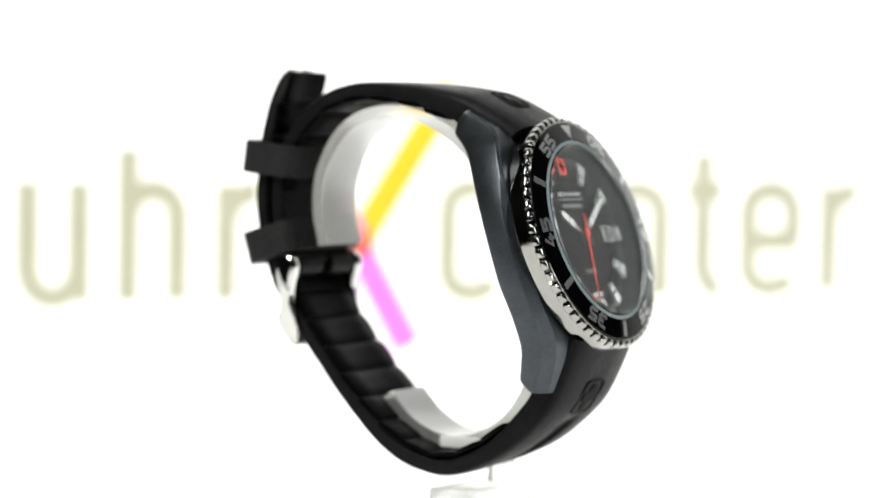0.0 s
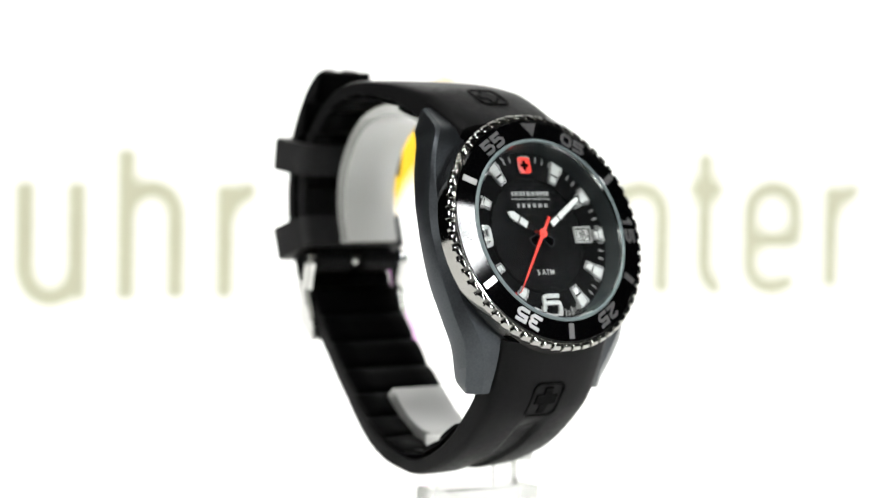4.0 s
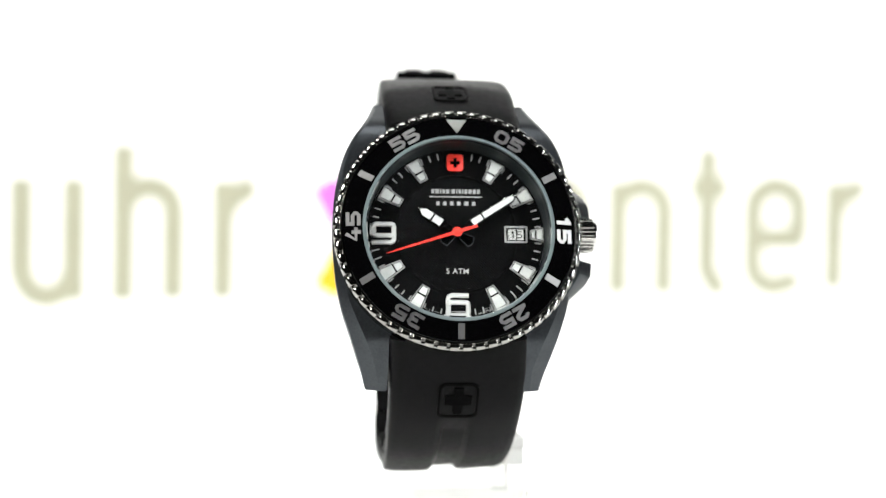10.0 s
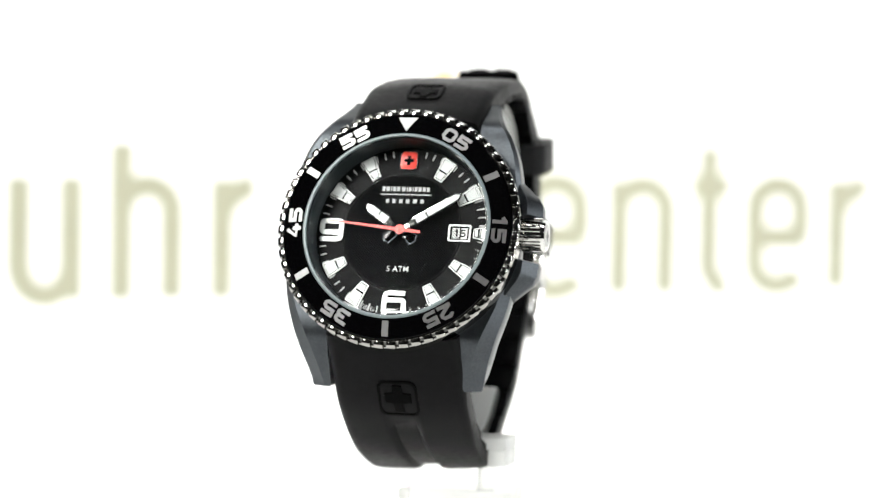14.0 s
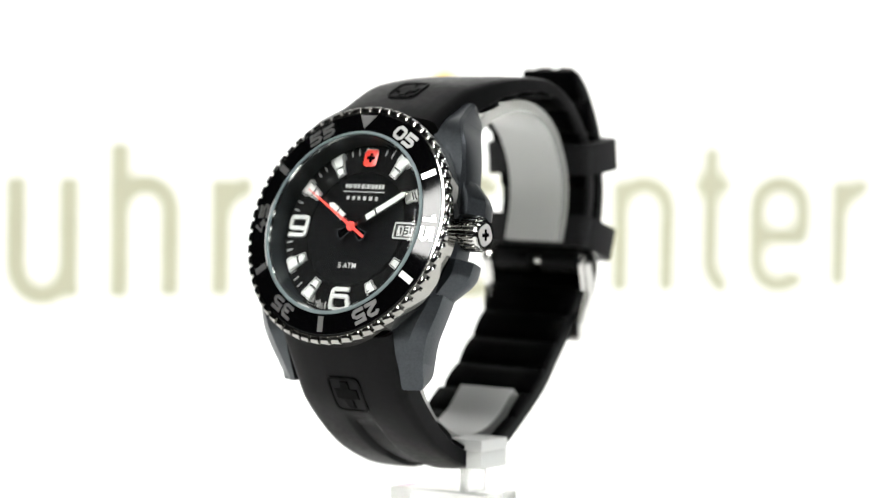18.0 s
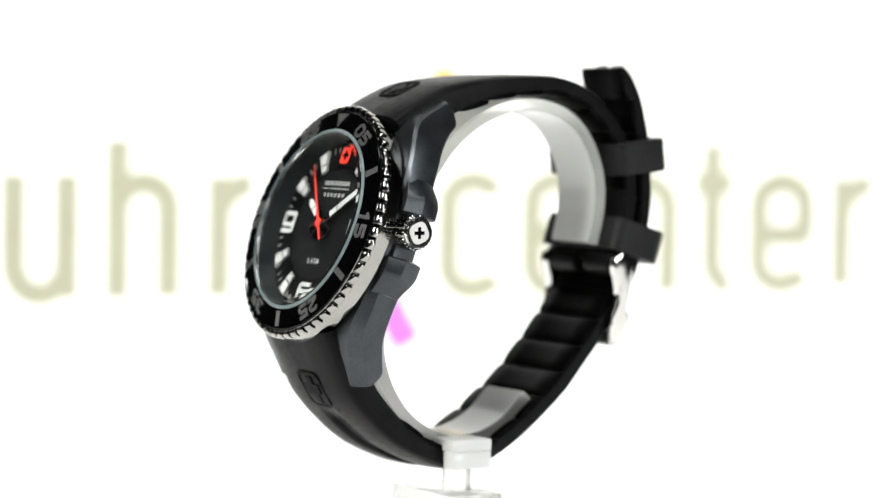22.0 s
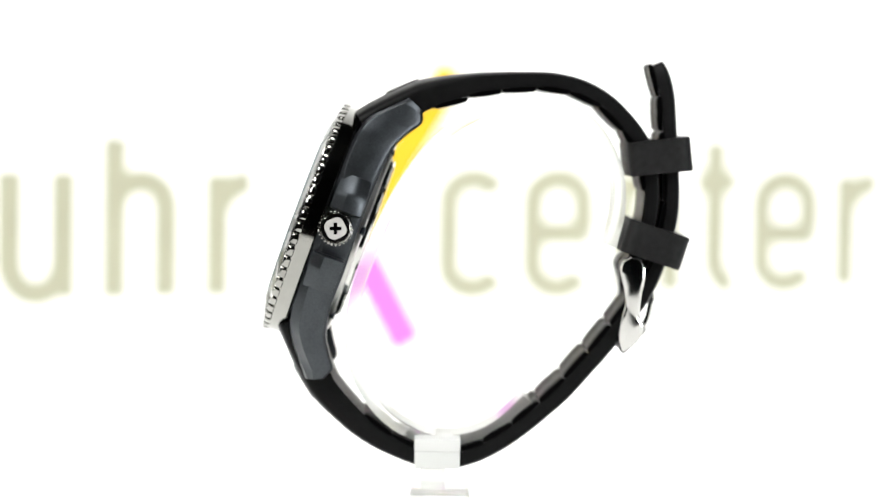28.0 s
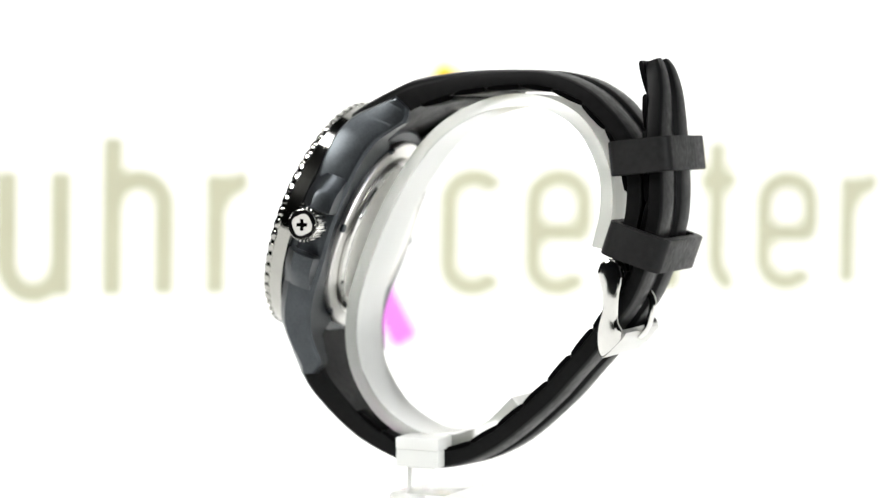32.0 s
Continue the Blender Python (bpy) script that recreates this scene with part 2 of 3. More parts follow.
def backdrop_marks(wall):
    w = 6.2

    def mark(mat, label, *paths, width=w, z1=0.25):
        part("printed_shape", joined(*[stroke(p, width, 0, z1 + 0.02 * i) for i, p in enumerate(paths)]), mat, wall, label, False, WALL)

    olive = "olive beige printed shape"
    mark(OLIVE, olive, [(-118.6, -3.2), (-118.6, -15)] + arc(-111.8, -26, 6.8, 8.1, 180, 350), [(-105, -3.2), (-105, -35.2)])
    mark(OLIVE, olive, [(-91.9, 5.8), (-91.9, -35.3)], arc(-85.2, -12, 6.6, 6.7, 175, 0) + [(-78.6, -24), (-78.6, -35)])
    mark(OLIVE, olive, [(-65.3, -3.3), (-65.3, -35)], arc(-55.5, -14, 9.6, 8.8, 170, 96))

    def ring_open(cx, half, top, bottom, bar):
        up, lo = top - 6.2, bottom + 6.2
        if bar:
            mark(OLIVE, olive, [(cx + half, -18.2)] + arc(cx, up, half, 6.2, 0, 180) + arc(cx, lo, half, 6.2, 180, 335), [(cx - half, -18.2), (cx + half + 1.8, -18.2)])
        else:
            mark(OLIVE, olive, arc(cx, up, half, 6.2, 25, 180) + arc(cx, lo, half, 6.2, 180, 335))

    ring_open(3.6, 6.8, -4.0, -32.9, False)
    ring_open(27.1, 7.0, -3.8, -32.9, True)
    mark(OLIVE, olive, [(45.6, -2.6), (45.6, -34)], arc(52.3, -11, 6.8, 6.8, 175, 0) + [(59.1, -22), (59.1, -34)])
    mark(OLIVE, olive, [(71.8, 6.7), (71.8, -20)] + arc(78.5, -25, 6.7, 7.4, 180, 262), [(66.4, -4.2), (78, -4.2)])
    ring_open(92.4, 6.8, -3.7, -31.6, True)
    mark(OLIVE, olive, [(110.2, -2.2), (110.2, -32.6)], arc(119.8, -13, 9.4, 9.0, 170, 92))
    mark(YELLOW, "yellow printed slanting bar", [(-2.4, 24.6), (-37.4, -33.4)], width=8.4, z1=0.2)
    mark(PINK, "pink printed slanting bar", [(-37.9, -3.6), (-14.0, -47.8)], width=8.2, z1=0.28)
    mark(OVERLAP, "orange red overlap of two printed bars", [(-30.0, -17.2), (-27.0, -22.9)], width=7.8, z1=0.36)


# ---- the watch ----
def flank(side):
    """One side of the case with its two lugs: rows of (y, front, back, half width, slant of the end)."""
    rows = spline([(-26.01, -11.02, -14.48, 14.97, 1.2), (-23.26, -8.67, -15.1, 15.68, 0.5), (-20.6, -6.63, -13.67, 16.68, 0.1), (-17.34, -5.1, -11.93, 17.89, 0), (-12.24, -4.79, -11.12, 19.5, 0),
                   (-6.12, -4.69, -11.22, 20.5, 0), (1.02, -4.69, -11.02, 20.8, 0), (8.16, -4.69, -11.02, 20.3, 0), (13.77, -4.69, -11.32, 19.3, 0), (17.75, -5.0, -12.04, 17.79, 0),
                   (20.81, -6.12, -13.57, 15.9, 0.1), (23.46, -8.57, -14.99, 14.6, 0.5), (26.0, -11.15, -14.48, 13.7, 1.2)], 9)
    sections = []
    for y, f, b, w, cut in rows:
        w += 0.7 - 0.7 * min(1, max(0, (y - 8) / 11)) if side < 0 else 0.0
        out = min(1, max(0, (-y - 11) / 9))
        plain = min(1, max(0, (y - 4) / 8))
        xi = 11.9 if abs(y) > 18.5 else 11.9 - 4 * min(1, (18.5 - abs(y)) / 2)
        crease = max(xi + 1.3, w - 1.5 - 0.9 * out + 0.8 * plain)
        edge = f - min(1.6 + 0.5 * out - 1.15 * plain, (f - b) * 0.42)
        ring = ((xi, f + 0.1), (crease, f - 0.35 * out), (crease + 0.12, f - 0.35 * out - 0.12), (w - 0.06, edge), (w, edge - 0.25), (w - 0.35, b + 1.0), (w - 0.55, b + 0.5), (w - 1.2, b), (xi, b))
        way = 1 if y > 0 else -1
        sections.append([(side * x, y - way * cut * max(0, min(1, (f - z) / (f - b))), z) for x, z in ring])
    for end, way in ((0, -1), (-1, 1)):
        row = sections[end]
        mx, mz = sum(p[0] for p in row) / len(row), sum(p[2] for p in row) / len(row)
        small = [(mx + (p[0] - mx) * 0.88, p[1] + way * 0.3, mz + (p[2] - mz) * 0.86) for p in row]
        sections.insert(0 if end == 0 else len(sections), small)
    return loft(sections)


def crown_guard(side):
    rows = [(3.9 * side, 23.6, 21.2, -5.2, -10.4), (4.2 * side, 24.1, 21.7, -5.0, -10.7), (6.4 * side, 23.9, 21.6, -5.0, -10.7), (7.7 * side, 23.1, 21.0, -5.1, -10.6), (10.4 * side, 20.2, 19.2, -5.2, -10.4)]
    return loft([[(17, y, f), (wf, y, f), (w, y, f - 2.2), (w, y, b + 1.4), (w - 0.8, y, b), (17, y, b)] for y, w, wf, f, b in rows])


def rounded(w, h, r, n=5):
    out = []
    for cx, cy, a0 in ((w / 2 - r, h / 2 - r, 0), (-w / 2 + r, h / 2 - r, 90), (-w / 2 + r, -h / 2 + r, 180), (w / 2 - r, -h / 2 + r, 270)):
        out += [(cx + r * math.cos(radians(a0 + 90 * k / n)), cy + r * math.sin(radians(a0 + 90 * k / n))) for k in range(n + 1)]
    return out


def squared_digits(text, hw, hh, line, pitch, depth=0.05):
    """Wide square numerals drawn as flat strokes, centred on the origin."""
    c, e = 0.42 * hw, line / 2
    shapes = {"0": [[(hw, 0), (hw, hh - c), (hw - c, hh), (-hw + c, hh), (-hw, hh - c), (-hw, -hh + c), (-hw + c, -hh), (hw - c, -hh), (hw, -hh + c), (hw, 0)]],
              "1": [[(0.35 * hw, hh + e), (0.35 * hw, -hh - e)], [(0.35 * hw, hh), (-0.5 * hw, 0.45 * hh)]],
              "2": [[(-hw, 0.55 * hh), (-hw, hh - c), (-hw + c, hh), (hw - c, hh), (hw, hh - c), (hw, 0.35 * hh), (-hw, -hh + 0.1)], [(-hw - e, -hh), (hw + e, -hh)]],
              "3": [[(-hw - e, hh), (hw - c, hh), (hw, hh - c), (hw, c), (hw - c, 0), (-0.5 * hw, 0)], [(hw - c, 0), (hw, -c), (hw, -hh + c), (hw - c, -hh), (-hw - e, -hh)]],
              "4": [[(0.2 * hw, hh + e), (-hw, -0.45 * hh), (hw + e, -0.45 * hh)], [(0.45 * hw, 0.3 * hh), (0.45 * hw, -hh - e)]],
              "5": [[(hw + 0.6 * e, hh), (-hw - e, hh)], [(-hw, hh), (-hw, 0.1 * hh - e)], [(-hw, 0.1 * hh), (hw - c, 0.1 * hh), (hw, 0.1 * hh - c), (hw, -hh + c), (hw - c, -hh), (-hw - e, -hh)]]}
    pieces = []
    for k, ch in enumerate(text):
        for n, path in enumerate(shapes[ch]):
            pieces.append(moved(stroke(path, line, 0, depth + 0.006 * n), at((2 * k - len(text) + 1) * pitch, 0, 0)))
    return joined(*pieces)


def plus(size, arm):
    s, a = size / 2, arm / 2
    return [(a, a), (a, s), (-a, s), (-a, a), (-s, a), (-s, -a), (-a, -a), (-a, -s), (a, -s), (a, -a), (s, -a), (s, a)]


def ring_flat(outline_out, outline_in, z0, z1):
    bm = bmesh.new()
    n = len(outline_out)
    v = [[bm.verts.new((x, y, z)) for x, y in o] for o, z in ((outline_out, z0), (outline_out, z1), (outline_in, z1), (outline_in, z0))]
    for a, b in zip(v, v[1:] + v[:1]):
        for j in range(n):
            bm.faces.new((a[j], a[(j + 1) % n], b[(j + 1) % n], b[j]))
    return bm


def case_and_bezel(watch):
    mid = lathe([(17.4, -4.0), (20.2, -4.2), (20.4, -4.9), (20.2, -10.4), (19.4, -10.9), (17.4, -10.9)])
    case = part("case", mid, PVD, watch, "matt dark grey coated steel case", space=FACE)
    for side in (-1, 1):
        part("lug_flank", flank(side), PVD, case, space=FACE, sharp=20)
    for side in (-1, 1):
        part("crown_guard", crown_guard(side), PVD, case, space=FACE)
    flange = lathe([(15.0, -11.7), (15.2, -12.05), (17.5, -12.05), (17.75, -11.8), (17.75, -10.7), (15.0, -10.7)], 96)
    cb_ = part("case_back", flange, BRUSHED, watch, "round steel case back with a flat flange", space=FACE, sharp=7)
    part("case_back_ring", lathe([(13.9, -13.05), (14.35, -13.1), (14.75, -12.7), (14.8, -11.6), (15.02, -11.6), (15.02, -11.2), (13.9, -11.2)], 96), STEEL, cb_, "polished steel shoulder", space=FACE)
    part("case_back_disc", lathe([(0, -13.0), (13.6, -13.0), (13.92, -12.85), (13.92, -11.2), (0, -11.2)], 96), BRUSHED, cb_, "brushed steel centre", space=FACE, sharp=7)
    for k in range(6):
        # dark proud block in place of a shaded key notch
        part("key_notch", box(1.5, 1.0, 0.9, 0.25, (0, 17.6, -11.85), 1), PVD, cb_, "dark block painting the shade of a key notch", space=FACE @ spin(k * 10 + 4))
    # bezel
    bezel = part("bezel", lathe([(16.9, -0.25), (20.3, -0.85), (20.6, -1.1), (20.7, -1.6), (21.3, -1.6), (21.48, -1.75), (21.42, -4.3), (21.0, -4.6), (16.9, -4.6)], 128), BEZEL_STEEL, watch, "polished steel turning bezel", space=FACE, sharp=7)
    part("bezel_groove", lathe([(20.3, -0.55), (20.5, -0.55), (20.95, -1.2), (21.05, -1.62), (20.3, -1.62)], 128), NOTCH, bezel, "steel floor of the bezel notches, shade in its colour", space=FACE)
    part("bezel_rim", lathe([(20.28, -0.56), (20.36, -0.46), (20.6, -0.52), (20.66, -0.68), (20.4, -0.76)], 128), BEZEL_STEEL, bezel, space=FACE)
    part("bezel_insert", lathe([(16.7, 0.24), (16.9, 0.30), (20.2, -0.40), (20.34, -0.54), (20.25, -1.2), (16.7, -0.5)]), INSERT, bezel, "glossy black bezel insert", space=FACE, sharp=7)
    first = None
    for k in range(60):
        m = FACE @ spin(k + 0.5)
        if first is None:
            prof = [(20.3, -0.62), (20.9, -0.6), (21.36, -0.7), (21.58, -0.92), (21.66, -1.15), (21.66, -1.78), (21.54, -1.9), (20.6, -1.9)]
            tooth = loft([[(x, 20.8 + (r - 20.8) * q, -1.25 + (z + 1.25) * q) for r, z in prof] for x, q in ((-0.8, 0.82), (-0.77, 0.95), (-0.7, 1), (0.7, 1), (0.77, 0.95), (0.8, 0.82))])
            first = part("tooth", tooth, BEZEL_STEEL, bezel)
            first.matrix_basis = Matrix.Translation(m.translation * MM) @ m.to_3x3().to_4x4()
        else:
            shared("tooth", first, m, bezel)
    slope = Matrix.Rotation(radians(-12), 4, "X")

    def on_insert(bm, minute, name, label, mat, r=18.45):
        part(name, bm, mat, bezel, label, smooth=False, space=FACE @ spin(minute) @ at(0, r, 0.30 - 0.213 * (r - 16.9) + 0.02) @ slope)

    on_insert(prism([(0, -1.35), (1.75, 1.35), (-1.75, 1.35)], 0, 0.05), 0, "triangle_mark", "silver triangle mark", SILVER_INK)
    for minute in (10, 20, 30, 40, 50):
        on_insert(prism(rounded(1.15, 2.7, 0.05, 1), 0, 0.05), minute, "bar_mark", "silver bar mark", SILVER_INK)
    for minute in (5, 15, 25, 35, 45, 55):
        on_insert(squared_digits("%02d" % minute, 0.95, 0.98, 0.64, 1.44), minute, "minute_numeral", "silver numerals %02d" % minute, SILVER_INK, 18.3)
    # crystal and a pale ring that paints the highlight on its bevelled edge
    part("glass_edge", lathe([(16.1, 0.22), (16.2, 0.52), (16.5, 0.5), (16.74, 0.25), (16.7, -0.6), (16.1, -0.6)]), GLASS_EDGE, watch, "pale grey green ring painted for the glassy edge highlight", space=FACE)
    glass = part("crystal", lathe([(0, 0.62), (15.3, 0.62), (15.9, 0.5), (16.08, 0.3), (16.08, -0.88), (0, -0.88)]), CRYSTAL, watch, "flat clear mineral crystal", space=FACE, sharp=6)
    glass.visible_shadow = False
    # crown
    crown_m = FACE @ at(0, 1.0, -7.3) @ Matrix.Rotation(radians(90), 4, "Y")
    crown = part("crown", lathe([(0, 20.4), (2.3, 20.4), (2.7, 20.6), (2.75, 24.6), (2.6, 25.0), (0, 25.0)], 48), STEEL, watch, "knurled steel crown", space=crown_m)
    first = None
    for k in range(26):
        m = crown_m @ Matrix.Rotation(2 * math.pi * k / 26, 4, "Z")
        if first is None:
            first = part("knurl", box(0.42, 0.38, 3.5, 0.1, (2.82, 0, 22.7), 1), STEEL, crown)
            first.matrix_basis = Matrix.Translation(m.translation * MM) @ m.to_3x3().to_4x4()
        else:
            shared("knurl", first, m, crown)
    part("crown_cap", lathe([(0, 24.95), (2.5, 24.95), (2.45, 25.06), (0, 25.06)], 40), STEEL, crown, "polished crown end", space=crown_m)
    turned = crown_m @ Matrix.Rotation(radians(45), 4, "Z")
    part("crown_plate", prism(rounded(3.5, 3.5, 1.2), 25.0, 25.14), PALE_STEEL, crown, "steel plate on the crown", space=turned)
    part("crown_cross", prism(plus(2.0, 0.62), 25.1, 25.17), BLACK, crown, "black cross on the crown", smooth=False, space=crown_m @ Matrix.Rotation(radians(20), 4, "Z"))


DIAL_Z = -4.2


def dial_parts(watch):
    dial = part("dial", lathe([(0, DIAL_Z), (15.9, DIAL_Z), (15.9, DIAL_Z - 0.4), (0, DIAL_Z - 0.4)]), DIAL, watch, "black dial with silver print", space=FACE, sharp=7)
    part("rehaut", lathe([(16.1, -0.92), (16.6, -0.92), (16.6, DIAL_Z), (15.4, DIAL_Z + 0.02)]), FLANGE, dial, "black inner flange", space=FACE)
    # waffle centre: one mesh of small raised lozenges
    bm = bmesh.new()
    step, rmax = 0.5, 10.3
    n = int(rmax / step) + 1
    for i in range(-2 * n, 2 * n + 1):
        for j in range(-2 * n, 2 * n + 1):
            x, y = (i + j) * step * 0.5, (i - j) * step * 0.5
            if x * x + y * y > rmax * rmax:
                continue
            tip = bm.verts.new((x, y, 0.16))
            c = [bm.verts.new((x + dx * step * 0.47, y + dy * step * 0.47, 0)) for dx, dy in ((1, 0), (0, 1), (-1, 0), (0, -1))]
            for k in range(4):
                bm.faces.new((c[k], c[(k + 1) % 4], tip))
    tagged(part("waffle_centre", bm, WAFFLE, dial, "finely waffled black centre of the dial", False, FACE @ at(0, 0, DIAL_Z)), kind="stuff")
    part("centre_ring", lathe([(10.4, DIAL_Z), (10.45, DIAL_Z + 0.12), (10.65, DIAL_Z + 0.12), (10.7, DIAL_Z)]), DIAL, dial, space=FACE)
    z = DIAL_Z
    # minute ticks
    for k in range(60):
        if k % 5 and k not in (59, 1):
            part("minute_tick", box(0.22, 1.15, 0.04, 0, (0, 14.35, z + 0.03)), GREY_INK, dial, smooth=False, space=FACE @ spin(k))
    # applied markers
    for h in (1, 2, 4, 5, 7, 8, 10, 11, 3):
        m = FACE @ spin(h * 5)
        r0, r1 = (11.0, 15.0) if h != 3 else (12.9, 15.2)
        outer, inner = [(-0.78, r0), (0.78, r0), (1.32, r1), (-1.32, r1)], [(-0.66, r0 + 0.13), (0.66, r0 + 0.13), (1.16, r1 - 0.13), (-1.16, r1 - 0.13)]
        mk = part("hour_marker", ring_flat(outer, inner, z, z + 0.34), FRAME, dial, "tapered silver framed hour marker", smooth=False, space=m)
        part("marker_bed", prism(inner, z, z + 0.2), BLACK, mk, smooth=False, space=m)
        cut = r0 + (r1 - r0) * 0.42
        wi = lambda y: 0.75 + 0.55 * (y - r0) / (r1 - r0) - 0.27
        for a, b in ((r0 + 0.28, cut - 0.16), (cut + 0.16, r1 - 0.22)):
            part("lume", prism([(-wi(a), a), (wi(a), a), (wi(b), b), (-wi(b), b)], z + 0.28, z + 0.36), LUME, mk, smooth=False, space=m)
    def squared_nine(line, z0, z1):
        loop = rounded(3.5, 2.05, 0.5, 4)
        bm = stroke([(px, py + 0.62) for px, py in loop[8:] + loop[:9]], line, z0, z1)
        tail = stroke([(1.75, 0.8), (1.75, -1.0), (1.6, -1.45), (1.1, -1.65), (-1.85, -1.65)], line, z0 + 0.003, z1 + 0.003)
        return joined(bm, tail)
    for text, x, y, a in (("9", -12.7, 0.0, 0), ("6", 0.0, -12.75, 180)):
        m = FACE @ at(x, y, z) @ Matrix.Rotation(radians(a), 4, "Z")
        part("applied_numeral", squared_nine(0.82, 0, 0.26), FRAME, dial, "applied silver numeral " + text, space=m)
        part("numeral_lume", squared_nine(0.42, 0.2, 0.31), LUME, dial, smooth=False, space=m)
    # emblem
    part("emblem", prism(rounded(2.9, 3.1, 0.6), z, z + 0.28, 0.06), RED, dial, "red rounded emblem", space=FACE @ at(0, 13.0, 0))
    part("emblem_rim", ring_flat(rounded(3.2, 3.4, 0.7), rounded(2.9, 3.1, 0.6), z, z + 0.32), STEEL, dial, space=FACE @ at(0, 13.0, 0))
    part("emblem_cross", prism(plus(1.75, 0.6), z + 0.26, z + 0.34), BLACK, dial, "black cross", smooth=False, space=FACE @ at(0, 13.0, 0))
    # maker's lines as plain bars
    def bars(y, h, widths, gap, pitch=0.0):
        total = sum(widths) + gap * (len(widths) - 1)
        x = -total / 2
        pieces = []
        for w_ in widths:
            pieces.append(box(w_, h, 0.04, 0, (x + w_ / 2, y, z + 0.19)))
            x += w_ + gap
        part("printed_line", joined(*pieces), GREY_INK, dial, "plain silver printed bars", smooth=False, space=FACE)
    bars(7.75, 0.78, [0.5, 0.62, 0.2, 0.5, 0.5, 0.02, 0.62, 0.2, 0.45, 0.2, 0.5, 0.55, 0.55, 0.5], 0.2)
    bars(5.55, 0.7, [0.55, 0.6, 0.6, 0.65, 0.75, 0.6], 0.62)
    part("underline", box(9.2, 0.14, 0.04, 0, (0, 6.75, z + 0.19)), WHITE_INK, dial, smooth=False, space=FACE)
    part("depth_rating", lettering("5 ATM", 0.95, 0.02, 1.05, 0.01), WHITE_INK, dial, "printed depth rating 5 ATM", False, FACE @ at(0, -6.75, z + 0.19))
    for text, minute in (("SWISS", 33.1), ("MADE", 26.9)):
        letters = lettering(text, 0.62, 0.02, 1.1, 0.0)
        bmesh.ops.rotate(letters, verts=letters.verts, matrix=Matrix.Rotation(math.pi, 3, "Z"))
        part("origin_print", letters, GREY_INK, dial, "printed word " + text, False, FACE @ spin(minute) @ at(0, 14.5, z + 0.03))
    # date
    part("date_window", ring_flat(rounded(4.0, 3.0, 0.15, 1), rounded(3.5, 2.5, 0.1, 1), z, z + 0.3), FRAME, dial, "silver framed date window", space=FACE @ at(10.4, 0, 0))
    part("date_disc", box(2.7, 1.9, 0.06, 0, (10.4, 0, z + 0.05)), DATE, dial, "white date disc", smooth=False, space=FACE)
    part("date_numeral", squared_digits("15", 0.38, 0.55, 0.2, 0.6), BLACK, dial, "black date 15", False, FACE @ at(10.4, 0, z + 0.09))


def watch_moving_parts(watch):
    def hand(name, outline_, lume, minute, z, label):
        m = FACE @ spin(minute)
        h = part(name, prism(outline_, z, z + 0.22, 0.05), STEEL, watch, label, space=m)
        for o in lume:
            part("lume", prism(o, z + 0.2, z + 0.27), LUME, h, smooth=False, space=m)
        part("tail", prism([(-0.55, -0.4), (0.55, -0.4), (1.0, -2.9), (0.0, -3.3), (-1.0, -2.9)], z, z + 0.18, 0.05), BLACK, h, "black counterweight", space=m)
        edge = [(-0.62, -0.8), (0.62, -0.8), (1.06, -2.95), (0.0, -3.4), (-1.06, -2.95)]
        part("tail_edge", ring_flat(edge, [(x * 0.88, -1.9 + (y + 1.9) * 0.9) for x, y in edge], z, z + 0.21), PVD, h, smooth=False, space=m)
        return h
    hand("hour_hand", [(-0.35, 0), (0.35, 0), (0.4, 2.4), (0.95, 3.0), (0.95, 6.9), (0, 8.2), (-0.95, 6.9), (-0.95, 3.0), (-0.4, 2.4)],
         ([(-0.68, 3.2), (0.68, 3.2), (0.68, 4.9), (-0.68, 4.9)], [(-0.68, 5.2), (0.68, 5.2), (0.68, 6.8), (0, 7.7), (-0.68, 6.8)]), 50.6, -3.5, "silver hour part with white lume, pointing at ten")
    hand("minute_hand", [(-0.3, 0), (0.3, 0), (0.35, 2.4), (0.8, 3.0), (0.75, 11.6), (0, 12.6), (-0.75, 11.6), (-0.8, 3.0), (-0.35, 2.4)],
         ([(-0.55, 3.2), (0.55, 3.2), (0.53, 5.2), (-0.53, 5.2)], [(-0.53, 5.5), (0.53, 5.5), (0.5, 11.4), (0, 12.1), (-0.5, 11.4)]), 9.5, -3.1, "silver minute part with white lume, pointing past nine minutes")
    sec = part("second_hand", joined(prism([(-0.24, -3.7), (0.24, -3.7), (0.3, 0), (0.16, 9), (0.07, 13.0), (-0.07, 13.0), (-0.16, 9), (-0.3, 0)], 0, 0.14),
                                     lathe([(0, 0.2), (0.85, 0.2), (0.85, 0), (0, 0)], 28)), RED, watch, "thin red sweep pointer")
    part("second_pinion", lathe([(0, 0.34), (0.35, 0.3), (0.4, 0.18), (0, 0.18)], 20), RED, sec, "red centre cap")
    return sec


